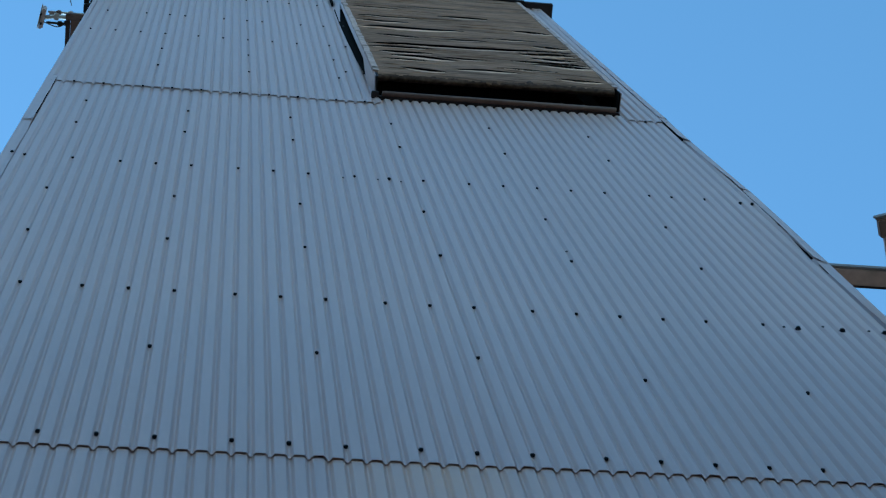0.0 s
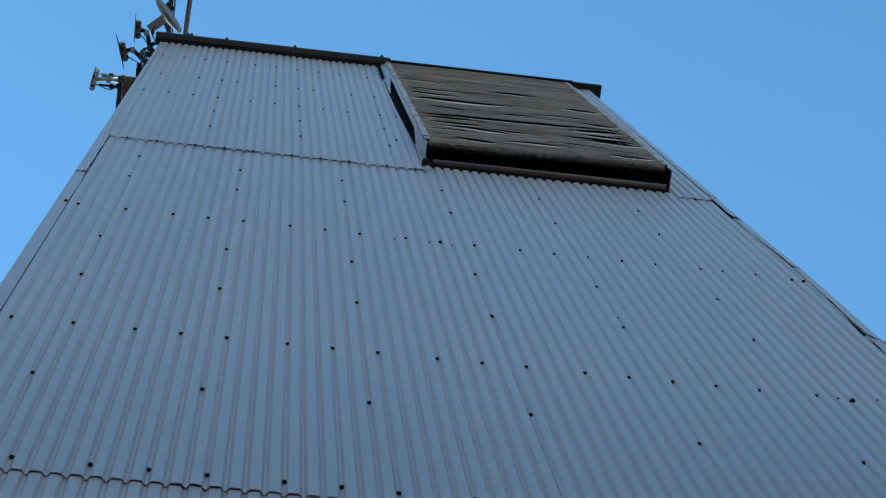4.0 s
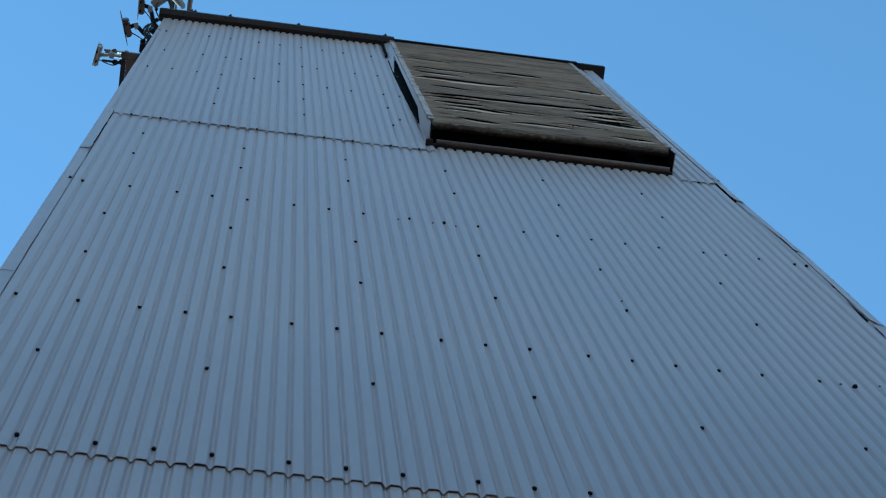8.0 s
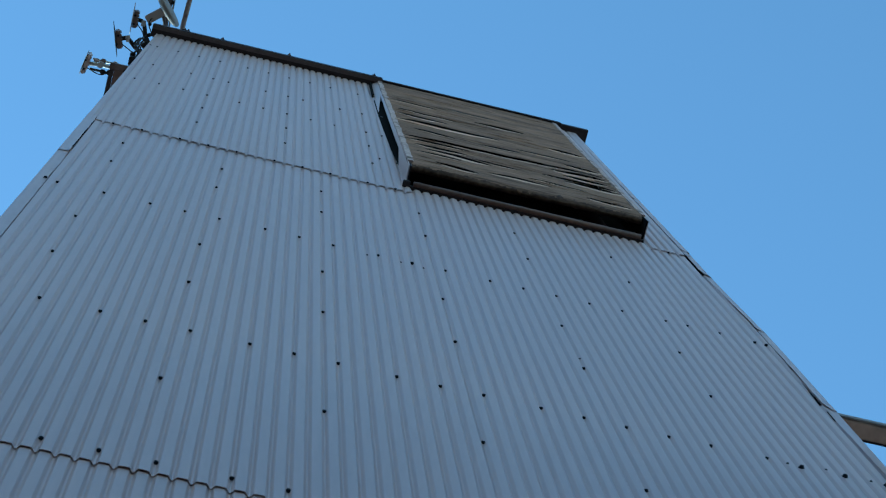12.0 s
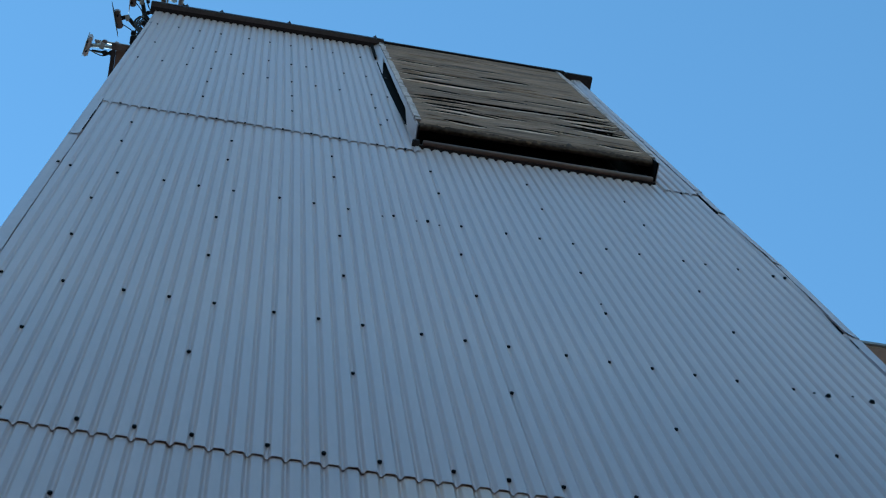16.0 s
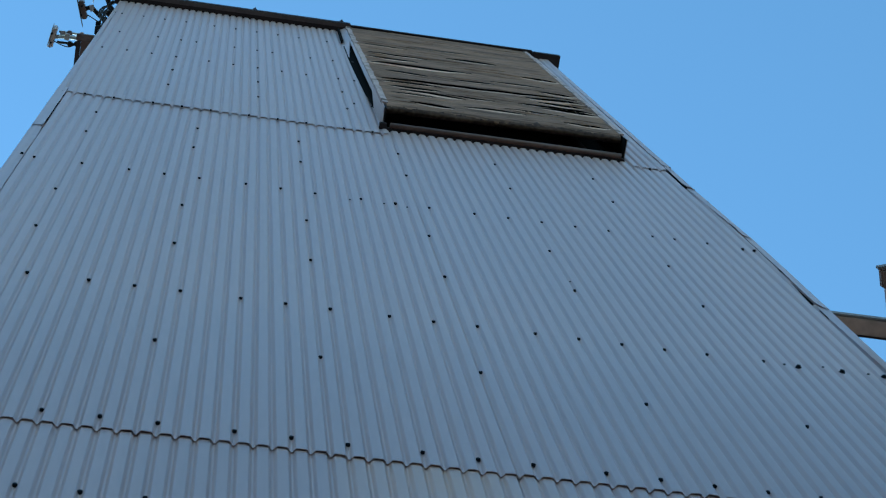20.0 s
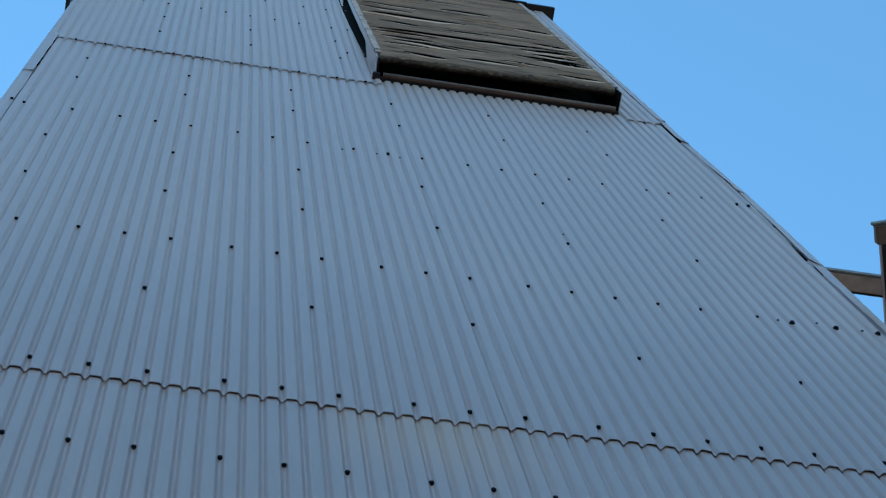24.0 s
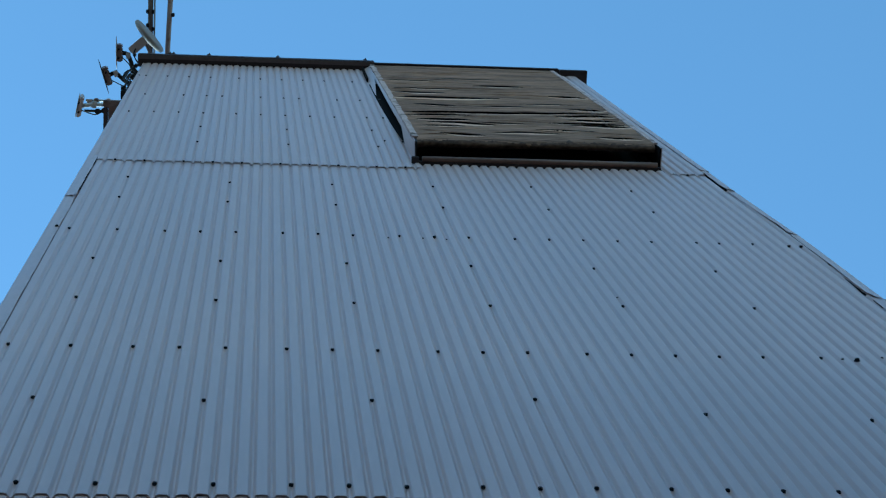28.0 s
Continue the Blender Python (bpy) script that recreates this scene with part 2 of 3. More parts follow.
def hang(c, x, low):
    """A lower edge is pressed home in its valleys and gapes on the ribs, most at every tenth, where sheets lap."""
    valley = 1 - min(rib(c) / DEEP, 1)
    loose = 0.0016 * noise.noise((round(c - 0.5) * 3.7, low, 9)) + 0.0010 * noise.noise((x * 2.1, low, 4))
    return 0.0018 * valley + loose - 0.0030 * math.exp(-((c - 10 * round(c / 10)) / 0.45) ** 2)


def sheet_mesh(k0, k1, low, high, out, shift=0.0):
    """One profiled sheet: narrow valleys at whole pitches, broad flat ribs between, with a folded lower edge."""
    steps = (0.0, 0.025, 0.045, 0.065, 0.09, 0.115, 0.14, 0.165, 0.19, 0.21, 0.228, 0.245, 0.265, 0.30, 0.36, 0.43, 0.5)
    near = sorted({round(s, 4) for s in steps} | {round(-s, 4) for s in steps})
    cols = sorted({round(k + s, 4) for k in range(math.floor(k0) - 1, math.ceil(k1) + 2) for s in near if k0 <= k + s <= k1} | {k0, k1})
    rows = max(2, int((high - low) / 0.9))
    bm = bmesh.new()
    grid = []
    for j in range(-1, rows + 1):
        z = low + (high - low) * max(j, 0) / rows
        line = []
        for c in cols:
            x = (c + drift(z, shift)) * PITCH
            y = out - rib(c) + dent(x, z) + (hang(c, x, low) + (0.0025 if j < 0 else 0) if j <= 0 else 0)
            zz = z + (0.004 * noise.noise((x * 0.8, low, 0)) if j <= 0 else 0)
            line.append(bm.verts.new((x, y, zz)))
        grid.append(line)
    fold = [bm.verts.new(v.co) for v in grid[1]]
    for a, b in [(grid[0], fold)] + list(zip(grid[1:], grid[2:])):
        for i in range(len(cols) - 1):
            bm.faces.new((a[i], a[i + 1], b[i + 1], b[i]))
    return bm


def screw_mesh(radius, tall, mat):
    """A round washer, a flange and a six-sided head, standing out towards -y."""
    bm = bmesh.new()
    for r0, r1, lo, hi, n in ((radius, radius * 0.9, 0, tall * 0.3, 14), (radius * 0.84, radius * 0.8, tall * 0.25, tall * 0.42, 12), (radius * 0.72, radius * 0.66, tall * 0.4, tall, 6)):
        bmesh.ops.create_cone(bm, cap_ends=True, segments=n, radius1=r0, radius2=r1, depth=hi - lo, matrix=Matrix.Translation((0, -(lo + hi) / 2, 0)) @ Matrix.Rotation(math.pi / 2, 4, "X"))
    return mesh_of("screw", bm, mat)


SCREW_MESH, BOLT_MESH, GREY_MESH, CAP_MESH = screw_mesh(0.0138, 0.0110, SCREW), screw_mesh(0.0175, 0.015, SCREW), screw_mesh(0.0150, 0.0120, WORN_SCREW), screw_mesh(0.0090, 0.007, WORN_SCREW)
sheets = []


def clad(k0, k1, low, high, out, shift=0.0):
    ob = part("corrugated_sheet", sheet_mesh(k0, k1, low, high, out, shift), STAINED if low < 1 and -1 < k0 < 19 else CLADDING, wall_south, smooth=True)
    sheets.append((k0, k1, low, high, out, shift, ob))


def fix(k, z, mesh=SCREW_MESH):
    """A screw in the valley k of whichever sheet covers that height."""
    for k0, k1, low, high, out, shift, ob in reversed(sheets):
        if k0 <= k <= k1 and low <= z <= high:
            s = new("bolt" if mesh == BOLT_MESH else "screw", mesh)
            s.parent = ob
            x = (k + drift(z, shift)) * PITCH
            s.location = (x, out - 0.001 - rib(k) + dent(x, z), z)
            s.rotation_euler = (random.uniform(-0.12, 0.12), random.uniform(0, 1), random.uniform(-0.12, 0.12))
            return


seams = [-24.6, -20.04, -10.04, -0.04, 9.96, 19.96, 29.96, 40.4]
for i, (a, b) in enumerate(zip(seams, seams[1:])):
    b = min(b + 0.1, 40.4)
    lift = 0.0 if i % 2 else -0.001
    clad(a, b, 0.05, 9.0, 0.0148 + lift)
    clad(a, b, 8.79 + 0.006 * (i % 3), 16.88, 0.006 + lift)
SHIFT = -0.085
upper = [-24.3, -14.04, -4.04, 5.96, 9.3]
for i, (a, b) in enumerate(zip(upper, upper[1:])):
    clad(a, min(b + 0.1, 9.6) if i < 3 else b + 0.3, 16.65, 23.52, -0.0034 - (0.0016 if i % 2 else 0), SHIFT)
clad(35.9, 40.4, 16.68, 23.52, -0.0045, SHIFT)

ROW = [-23, -19, -15, -12, -9, -5, -2, 1, 5, 8, 11, 15, 18, 21, 24, 27, 31]
for z, more in ((8.13, [34, 37]), (8.95, [34, 37]), (11.04, []), (13.97, [33, 36])):
    for k in ROW + more:
        fix(k, z + random.uniform(-0.005, 0.005))
for k in (33.2, 36.3, 39.3, 40.3):
    fix(k, 10.965, BOLT_MESH)
for k, z, mesh in ((8, 13.955, BOLT_MESH), (39.05, 13.91, BOLT_MESH), (40.09, 13.90, BOLT_MESH), (4, 13.92, CAP_MESH), (7, 13.93, CAP_MESH), (9, 13.91, CAP_MESH), (38.3, 10.99, CAP_MESH), (32.25, 10.98, CAP_MESH), (35.2, 11.03, CAP_MESH), (20.1, 12.32, CAP_MESH)):
    fix(k, z, mesh)
for k, heights in ((-20, (15.97, 15.13, 13.09, 12.07, 10.12)), (-10, (15.84, 15.05, 13.08, 12.06, 10.11)), (0, (15.87, 15.03, 13.09, 12.06, 10.15)), (10, (15.89, 15.03, 13.09, 12.05, 10.21)), (20, (15.99, 15.05, 13.10, 12.11, 10.01)), (30, (15.91, 15.05, 13.09, 12.12, 9.95))):
    for z in heights:
        fix(k, z)
for z, ks in ((22.3, (-24, -23, -20, -17, -14, -10, -7, -4, -1, 2, 6)), (20.75, (-22, -17, -14, -12, -7, -4, -2, 3, 6, 8.6)), (19.5, (-23, -20, -17, -14, -10, -7, -4, -1, 2, 6, 8)), (16.70, (-24, -22, -19, -15, -12, -9, -5, -2, 1, 5, 8, 38, 40))):
    for k in ks:
        fix(k, z + random.uniform(-0.01, 0.01), SCREW_MESH if (k, z) in ((-23, 19.5), (-22, 20.75)) or z < 17 else GREY_MESH)
for k, z in ((-14, 18.62), (-4, 18.6), (6, 18.68), (-14, 17.72), (-4, 17.72), (6, 17.74), (7, 18.08), (9, 18.04)):
    fix(k, z, SCREW_MESH if k in (7, -14) else GREY_MESH)


def sway(side, z, outer=False):
    """How far the flashing on the side towards +x wanders outwards between its fixed ends, at its fold or at its free edge."""
    if side < 0:
        return 0.0
    reach = (0.010, 0.024, 0.032, 0.034, 0.016, 0.0) if outer else (0.0, 0.008, 0.032, 0.038, 0.018, 0.0)
    return float(np.interp(z, (11.0, 12.4, 13.5, 14.25, 15.2, 16.1), reach))


def corner(side, edge0, inner0, stops, lean=0.0):
    """Folded corner flashing in overlapping lengths, with a slightly wavy free edge."""
    for i, (low, high) in enumerate(zip(stops, stops[1:])):
        bm = bmesh.new()
        rows = max(3, int((high - low) / 0.05)) if high > 10 else 12
        grid = []
        for j in range(rows + 1):
            z = low - 0.03 + (high - low + 0.03) * j / rows
            share = (z - low) / (high - low)
            edge, inner = (v + lean * (z - 16.86) + sway(side, z, outer) for v, outer in ((edge0, True), (inner0, False)))
            gape = 0.011 * max(0.0, 1 - share / 0.75) ** 0.5 if side > 0 and 10 < low < 16.5 else 0.002
            if side > 0 and low in (15.99, 10.6) or side < 0 and low == 15.08:
                gape = 0.014 * min(1.0, 1.2 - share)
            wave = gape * (0.75 + 0.9 * noise.noise((z * 2.1, side * 3.3, i))) + 0.004 * noise.noise((z * 6, side, i))
            lift = (0.0 if i % 2 else 0.0015) + ((0.0015 if side > 0 else 0.001) * max(0.0, 1 - share / 0.08) if low > 10 else 0)
            free = inner + 0.006 * noise.noise((z * 2.3, 5 * side, i)) + side * 0.03 * max(0.0, 1 - max(share, 0) / 0.05) ** 2 * (side > 0)
            seat = (0.0115 if side < 0 else 0.0205) if low > 16.7 else 0.0135 if side > 0 or low > 15 else 0.0108
            line = [(edge, 0.10, z), (edge, 0.004 - seat - lift, z), (edge - side * 0.006, -seat - lift, z), ((edge + free) / 2, -seat - lift - wave * 0.1, z), (free, 0.001 - seat - lift - wave, z), (free, 0.0025 - seat - lift - wave, z)]
            grid.append([bm.verts.new(p) for p in line])
        for a, b in zip(grid, grid[1:]):
            for c in range(5):
                bm.faces.new((a[c], a[c + 1], b[c + 1], b[c]))
        part("corner_flashing", bm, FLASHING, wall_south, "lapped grey steel corner flashing" if i == 0 else "", smooth=False)


def gap_shade(x, low, high, wide):
    """Black strip painting the shade under a flashing's free edge, broken along its length."""
    bm = bmesh.new()
    rows = int((high - low) / 0.03)
    for j in range(rows):
        z0, z1 = low + (high - low) * j / rows, low + (high - low) * (j + 1) / rows
        x1 = x + sway(x, z0)
        out = wide * (0.45 + 1.3 * noise.noise((z0 * 5.0, x, 2)) + 0.5 * noise.noise((z0 * 14, x, 6)))
        if out > 0.0004:
            add_box(bm, (min(x1, x1 + math.copysign(0.016, x)) - 0.001, -0.0080 - out, z0), (max(x1, x1 + math.copysign(0.016, x)), 0.0, z1))
    part("gap_shade_strip", bm, DARK, wall_south, "broken black strip standing in for the gap's shade")


gap_shade(3.046, 16.02, 16.80, 0.0045)
gap_shade(3.044, 12.50, 13.80, 0.0030)
gap_shade(3.052, 12.08, 12.36, 0.0025)
gap_shade(-1.819, 15.35, 16.80, 0.0022)
corner(-1, LEFT - 0.004, -1.818, [0.05, 9.5, 11.46, 13.3, 15.08, 16.86])
corner(-1, LEFT - 0.004, -1.856, [16.86, 18.6, 20.4, 23.5])
corner(1, RIGHT + 0.006, 3.047, [0.05, 10.6, 12.42, 14.29, 15.99, 16.86])
corner(1, RIGHT + 0.002, 3.044, [16.86, 19.2, 23.5], -0.0082)

# ---- the roof ----
roof = part("roof", box((LEFT - 0.03, 0.03, TOP), (RIGHT + 0.105, BACK + 0.1, TOP + 0.1), 0.01), ROOFING, label="flat dark roof capping the tower")
tagged(roof, category="roof", kind="structure")
part("fascia", box((LEFT - 0.062, -0.115, 23.45), (HOOD_L + 0.02, 0.03, 23.56), 0.006), BROWN, roof, "dark brown steel fascia")
part("fascia", box((HOOD_L + 0.02, -0.092, 23.50), (2.86, 0.03, 23.58), 0.006), BROWN, roof)
part("fascia", box((2.86, -0.085, 23.44), (RIGHT + 0.085, 0.25, 23.54), 0.006), BROWN, roof)
part("drip_edge", box((LEFT - 0.058, -0.111, 23.441), (HOOD_L + 0.015, -0.062, 23.4495), 0.002), DRIP, roof, "worn lighter drip edge")
for x in (-1.60, -1.56, -1.16, -0.38, 0.62):
    bm = box((x - 0.022, -0.124, 23.56), (x + 0.022, -0.07, 23.58), 0.004)
    add_box(bm, (x - 0.006, -0.136, 23.57), (x + 0.010, -0.09, 23.592), 0.003)
    add_box(bm, (x - 0.020, -0.120, 23.585), (x - 0.008, -0.085, 23.635), 0.003)
    part("roof_clip", bm, DRIP, roof)

# ---- the hood ----
hood = thing("ventilation_hood", (1.74, 0, HOOD_LOW), "tall hood with a sagging brown canvas front on the tower wall", "hood")


def in_hood(bm):
    bmesh.ops.translate(bm, verts=bm.verts, vec=-hood.location)
    return bm


def front(s):
    """Depth and height of the hood's face, from its lip (0) to its head (1)."""
    return -0.178 + 0.112 * s, 17.22 + (23.47 - 17.22) * s


def spread(x, s):
    """The hood widens a little towards its head."""
    return x + s * (0.045 * (x - HOOD_L) - 0.030 * (HOOD_R - x)) / (HOOD_R - HOOD_L)


# long creases by height, left end, right end (shares of the face), depth and rise from end to end; then many small ones
folds = [(0.300, -0.05, 1.04, 0.060, 0.030), (0.475, -0.02, 0.50, 0.062, 0.018), (0.556, 0.00, 0.27, 0.044, 0.006), (0.677, 0.47, 0.71, 0.052, -0.004), (0.385, 0.09, 0.27, 0.044, 0.002), (0.385, 0.42, 0.60, 0.036, 0.0), (0.205, 0.06, 0.28, 0.050, 0.006), (0.152, 0.10, 0.37, 0.050, -0.006), (0.040, 0.12, 0.29, 0.052, -0.010), (0.176, 0.31, 0.52, 0.038, 0.002), (0.277, 0.72, 0.98, 0.052, 0.006), (0.234, 0.76, 0.97, 0.050, 0.004), (0.194, 0.66, 1.02, 0.056, 0.004), (0.163, 0.74, 1.03, 0.052, -0.004), (0.548, 0.80, 1.02, 0.040, 0.0), (0.366, 0.82, 1.0, 0.044, 0.006), (0.066, 0.36, 0.62, 0.040, -0.002), (0.030, 0.78, 0.97, 0.036, 0.0), (0.250, 0.02, 0.30, 0.046, 0.004), (0.105, 0.55, 0.80, 0.028, 0.0), (0.125, 0.05, 0.24, 0.032, 0.0), (0.430, 0.60, 0.86, 0.026, 0.004), (0.62, 0.05, 0.35, 0.030, 0.004), (0.80, 0.30, 0.62, 0.026, 0.0), (0.74, 0.02, 0.26, 0.026, 0.0), (0.88, 0.10, 0.48, 0.022, 0.0), (0.60, 0.55, 0.75, 0.022, 0.0)]
folds = [(at, (a + b) / 2, (b - a) * 0.58, deep, rise / (b - a)) for at, a, b, deep, rise in folds]
folds += [(random.random() ** 1.2, random.random(), random.uniform(0.06, 0.24), random.uniform(0.008, 0.022), random.uniform(-0.02, 0.03)) for _ in range(70)]
COLS, ROWS, ROLL = 170, 1200, 14
S, U = np.meshgrid(np.linspace(0, 1, ROWS + 1), np.linspace(0, 1, COLS + 1), indexing="ij")
puff = np.zeros_like(S)
slit = np.zeros(S.shape, bool)
lit_ridge = np.zeros(S.shape, bool)
for at, mid, wide, deep, tilt in folds:
    d = (S - at - tilt * (U - mid) - 0.003 * np.sin(9 * U + 40 * at) - 0.0015 * np.sin(31 * U + 90 * at)) * 60
    reach = np.clip(1 - (np.abs(U - mid) / wide) ** 2, 0, None)
    for i in range(COLS + 1):
        force = reach[0, i] * deep
        if deep > 0.024 and force > 0.005:
            row = int(np.argmax(d[:, i] > 0))
            # cut out crease cells, so the fold's shade shows as black
            slit[max(row - 1 - round(force * 45), 0):row + 1, i] = True
            # painted highlight on the ridge just below each crease
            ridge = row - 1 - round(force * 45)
            lit_ridge[max(ridge - round(force * 420 + 3 * noise.noise((i * 0.11, at * 50, 2))), 0):max(ridge, 0), i] = force > 0.012 + 0.014 * noise.noise((i * 0.05, at * 70, 0))
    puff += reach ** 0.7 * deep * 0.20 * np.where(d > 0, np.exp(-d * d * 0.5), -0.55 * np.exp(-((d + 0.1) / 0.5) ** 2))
lit_ridge &= ~slit
cloth = []
for j in range(-ROLL, ROWS + 1):
    s = max(j, 0) / ROWS
    y, z = front(s)
    line = []
    for i in range(COLS + 1):
        u = i / COLS
        x = spread(HOOD_L + 0.03 + (HOOD_R - HOOD_L - 0.06) * u, s)
        rise = puff[max(j, 0), i] * min(1.0, min(u, 1 - u) * 14) + 0.008 * noise.noise((x * 1.1, z * 0.9, 2)) + 0.011 * noise.noise((x * 0.9, z * 3.6, 5)) + 0.006 * noise.noise((x * 1.5, z * 8.0, 1))
        py, pz = y - rise - 0.004, z
        if j < 0:
            a = -j / ROLL * 2.5
            py += 0.040 * (1 - math.cos(a)) + 0.007 * noise.noise((x * 9, a * 2, 4)) * math.sin(a) + 0.004 * noise.noise((x * 24, a * 3, 6)) * math.sin(a)
            pz = z - 0.105 * math.sin(a) + 0.03 * noise.noise((x * 4, 1, 1)) * math.sin(a)
        line.append(Vector((x, py, pz)) - hood.location)
    cloth.append(line)


def piece_of_cloth(keep):
    """The mesh of the face's cells that are kept; crease cells are left out to make their shade black."""
    bm = bmesh.new()
    made = {}
    for j in range(len(cloth) - 1):
        for i in range(COLS):
            if keep(j - ROLL, i) and (j < ROLL or not slit[j - ROLL, i] or i in (0, COLS - 1)):
                cell = []
                for q in ((j, i), (j, i + 1), (j + 1, i + 1), (j + 1, i)):
                    if q not in made:
                        made[q] = bm.verts.new(cloth[q[0]][q[1]])
                    cell.append(made[q])
                bm.faces.new(cell).material_index = int(j >= ROLL and lit_ridge[j - ROLL, i])
    return bm


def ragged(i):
    """Row at which the dark hem gives way to the lighter canvas."""
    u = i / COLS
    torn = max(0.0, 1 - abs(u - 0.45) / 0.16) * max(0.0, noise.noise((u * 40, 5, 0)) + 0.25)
    blotched = max(0.0, 1 - abs(u - 0.68) / 0.2) * max(0.0, noise.noise((u * 26, 1, 4)) - 0.1)
    return round(-4 - 9 * torn + 26 * blotched + 1.6 * noise.noise((u * 37, 8, 0)) + 1.2 * noise.noise((u * 90, 3, 0)))


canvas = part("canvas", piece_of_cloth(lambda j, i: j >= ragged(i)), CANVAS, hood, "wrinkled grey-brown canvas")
canvas.data.materials.append(LIT_CANVAS)
part("hem", piece_of_cloth(lambda j, i: j < ragged(i)), HEM, hood, "ragged dark brown hem")


def strip(x0, x1, s0, s1, back, lift=0.0, wobble=0.0):
    """A bar that follows the hood's face between two heights, reaching back towards the wall."""
    bm = bmesh.new()
    rows = max(2, int((s1 - s0) * (150 if wobble else 40)))
    grid = []
    for j in range(rows + 1):
        y, z = front(s0 + (s1 - s0) * j / rows)
        w = wobble * (noise.noise((z * 4, x0, 0)) + 0.35 * noise.noise((z * 13, x0, 5)))
        y -= lift + w
        a0, a1 = (spread(x, s0 + (s1 - s0) * j / rows) for x in (x0, x1))
        grid.append([bm.verts.new(p) for p in ((a0 + w, y, z), (a1 + w, y, z), (a1, back if back is not None else y + 0.03, z), (a0, back if back is not None else y + 0.03, z))])
    for a, b in zip(grid, grid[1:]):
        for c in range(4):
            bm.faces.new((a[c], a[(c + 1) % 4], b[(c + 1) % 4], b[c]))
    bm.faces.new(grid[0])
    bm.faces.new(grid[-1])
    return in_hood(bm)


part("edge_batten", strip(HOOD_L - 0.004, HOOD_L + 0.045, 0, 1, None, 0.012, 0.008), BATTEN, hood, "flaking grey edge batten")
part("edge_batten", strip(HOOD_R - 0.03, HOOD_R + 0.008, 0, 1, None, 0.010, 0.006), BATTEN, hood)


def cheek(low, high, near, far):
    """A sheet on the hood's side between two shares of its height; near and far give how deep it starts and ends, from face (0) to wall (1)."""
    bm = bmesh.new()
    rows, skins = 48, ([], [])
    for j in range(rows + 1):
        s = low + (high - low) * j / rows
        y, z = front(s)
        y += 0.004
        for skin, thick in zip(skins, (0.0, 0.008)):
            line = []
            for w in (near(s), far(s)):
                line.append(bm.verts.new((spread(HOOD_L - 0.002, s) - (0.085 * s + 0.13 * s * (1 - s)) * w + thick, y + (-0.014 - y) * w, z)))
            skin.append(line)
    for j in range(rows):
        a, b, c, d = skins[0][j], skins[0][j + 1], skins[1][j], skins[1][j + 1]
        for quad in ((a[0], a[1], b[1], b[0]), (c[0], c[1], d[1], d[0]), (a[0], b[0], d[0], c[0]), (a[1], b[1], d[1], c[1])):
            bm.faces.new(quad)
    return in_hood(bm)


GAP_LOW, GAP_WIDE, GAP_HIGH, GAP_TOP = 0.075, 0.17, 0.585, 0.80
part("side_panel", cheek(-0.035, GAP_TOP, lambda s: 0.0, lambda s: 1.0 if s < GAP_LOW else max(0.33, 1 - 0.67 * (s - GAP_LOW) / (GAP_WIDE - GAP_LOW)) - 0.13 * max(0.0, (s - GAP_WIDE) / (GAP_TOP - GAP_WIDE))), FLASHING, hood, "pale grey steel side panel")
part("side_panel", cheek(GAP_HIGH, GAP_TOP, lambda s: 1 - 0.80 * (s - GAP_HIGH) / (GAP_TOP - GAP_HIGH), lambda s: 1.0), FLASHING, hood)
part("side_panel", cheek(GAP_TOP, 1.0, lambda s: 0.0, lambda s: 1.0), FLASHING, hood)
part("side_panel", strip(HOOD_R - 0.004, HOOD_R + 0.004, -0.035, 1.0, -0.014, -0.004), FLASHING, hood)
# black sheet over the wall, standing in for shade in the side gap
bm = bmesh.new()
rim = [(HOOD_L - 0.008, 17.72), (HOOD_L + 0.05, 17.72), (HOOD_L + 0.03, 22.1), (HOOD_L - 0.11, 22.0), (HOOD_L - 0.100, 20.9), (HOOD_L - 0.080, 19.8), (HOOD_L - 0.052, 18.7)]
faces = [[bm.verts.new((x, y, z)) for x, z in rim] for y in (-0.026, -0.020)]
bm.faces.new(faces[0]), bm.faces.new(faces[1])
for k in range(len(rim)):
    bm.faces.new((faces[0][k], faces[0][k - 1], faces[1][k - 1], faces[1][k]))
part("side_gap_shade", in_hood(bm), DARK, hood, "black sheet painting the shade in the hood's side gap")
part("top_bracket", in_hood(box((HOOD_L - 0.126, -0.060, 22.25), (HOOD_L - 0.106, -0.018, 23.35), 0.002)), DARK, hood)
part("side_foot", in_hood(box((HOOD_L - 0.03, -0.07, HOOD_LOW - 0.02), (HOOD_L + 0.03, -0.012, HOOD_LOW + 0.02), 0.005)), BROWN, hood)
# black inner face: the shade inside the hood put into colour
part("inner_lining", strip(HOOD_R - 0.018, HOOD_R - 0.0045, -0.036, 1.0, -0.012, -0.005), DARK, hood, "inner face blackened to stand for shade")
part("inner_lining", strip(HOOD_L + 0.016, HOOD_L + 0.024, -0.03, 0.19, -0.02, -0.01), BROWN, hood)
part("sill", in_hood(tube([(HOOD_L + 0.06, -0.046, HOOD_LOW + 0.03), (HOOD_R - 0.05, -0.046, HOOD_LOW + 0.03)], 0.024, 12)), SILL, hood, "rounded weathered brown sill", smooth=True)
part("sill_plate", in_hood(box((HOOD_L, -0.030, HOOD_LOW + 0.01), (HOOD_R - 0.02, 0.03, HOOD_LOW + 0.05), 0.004)), BROWN, hood)
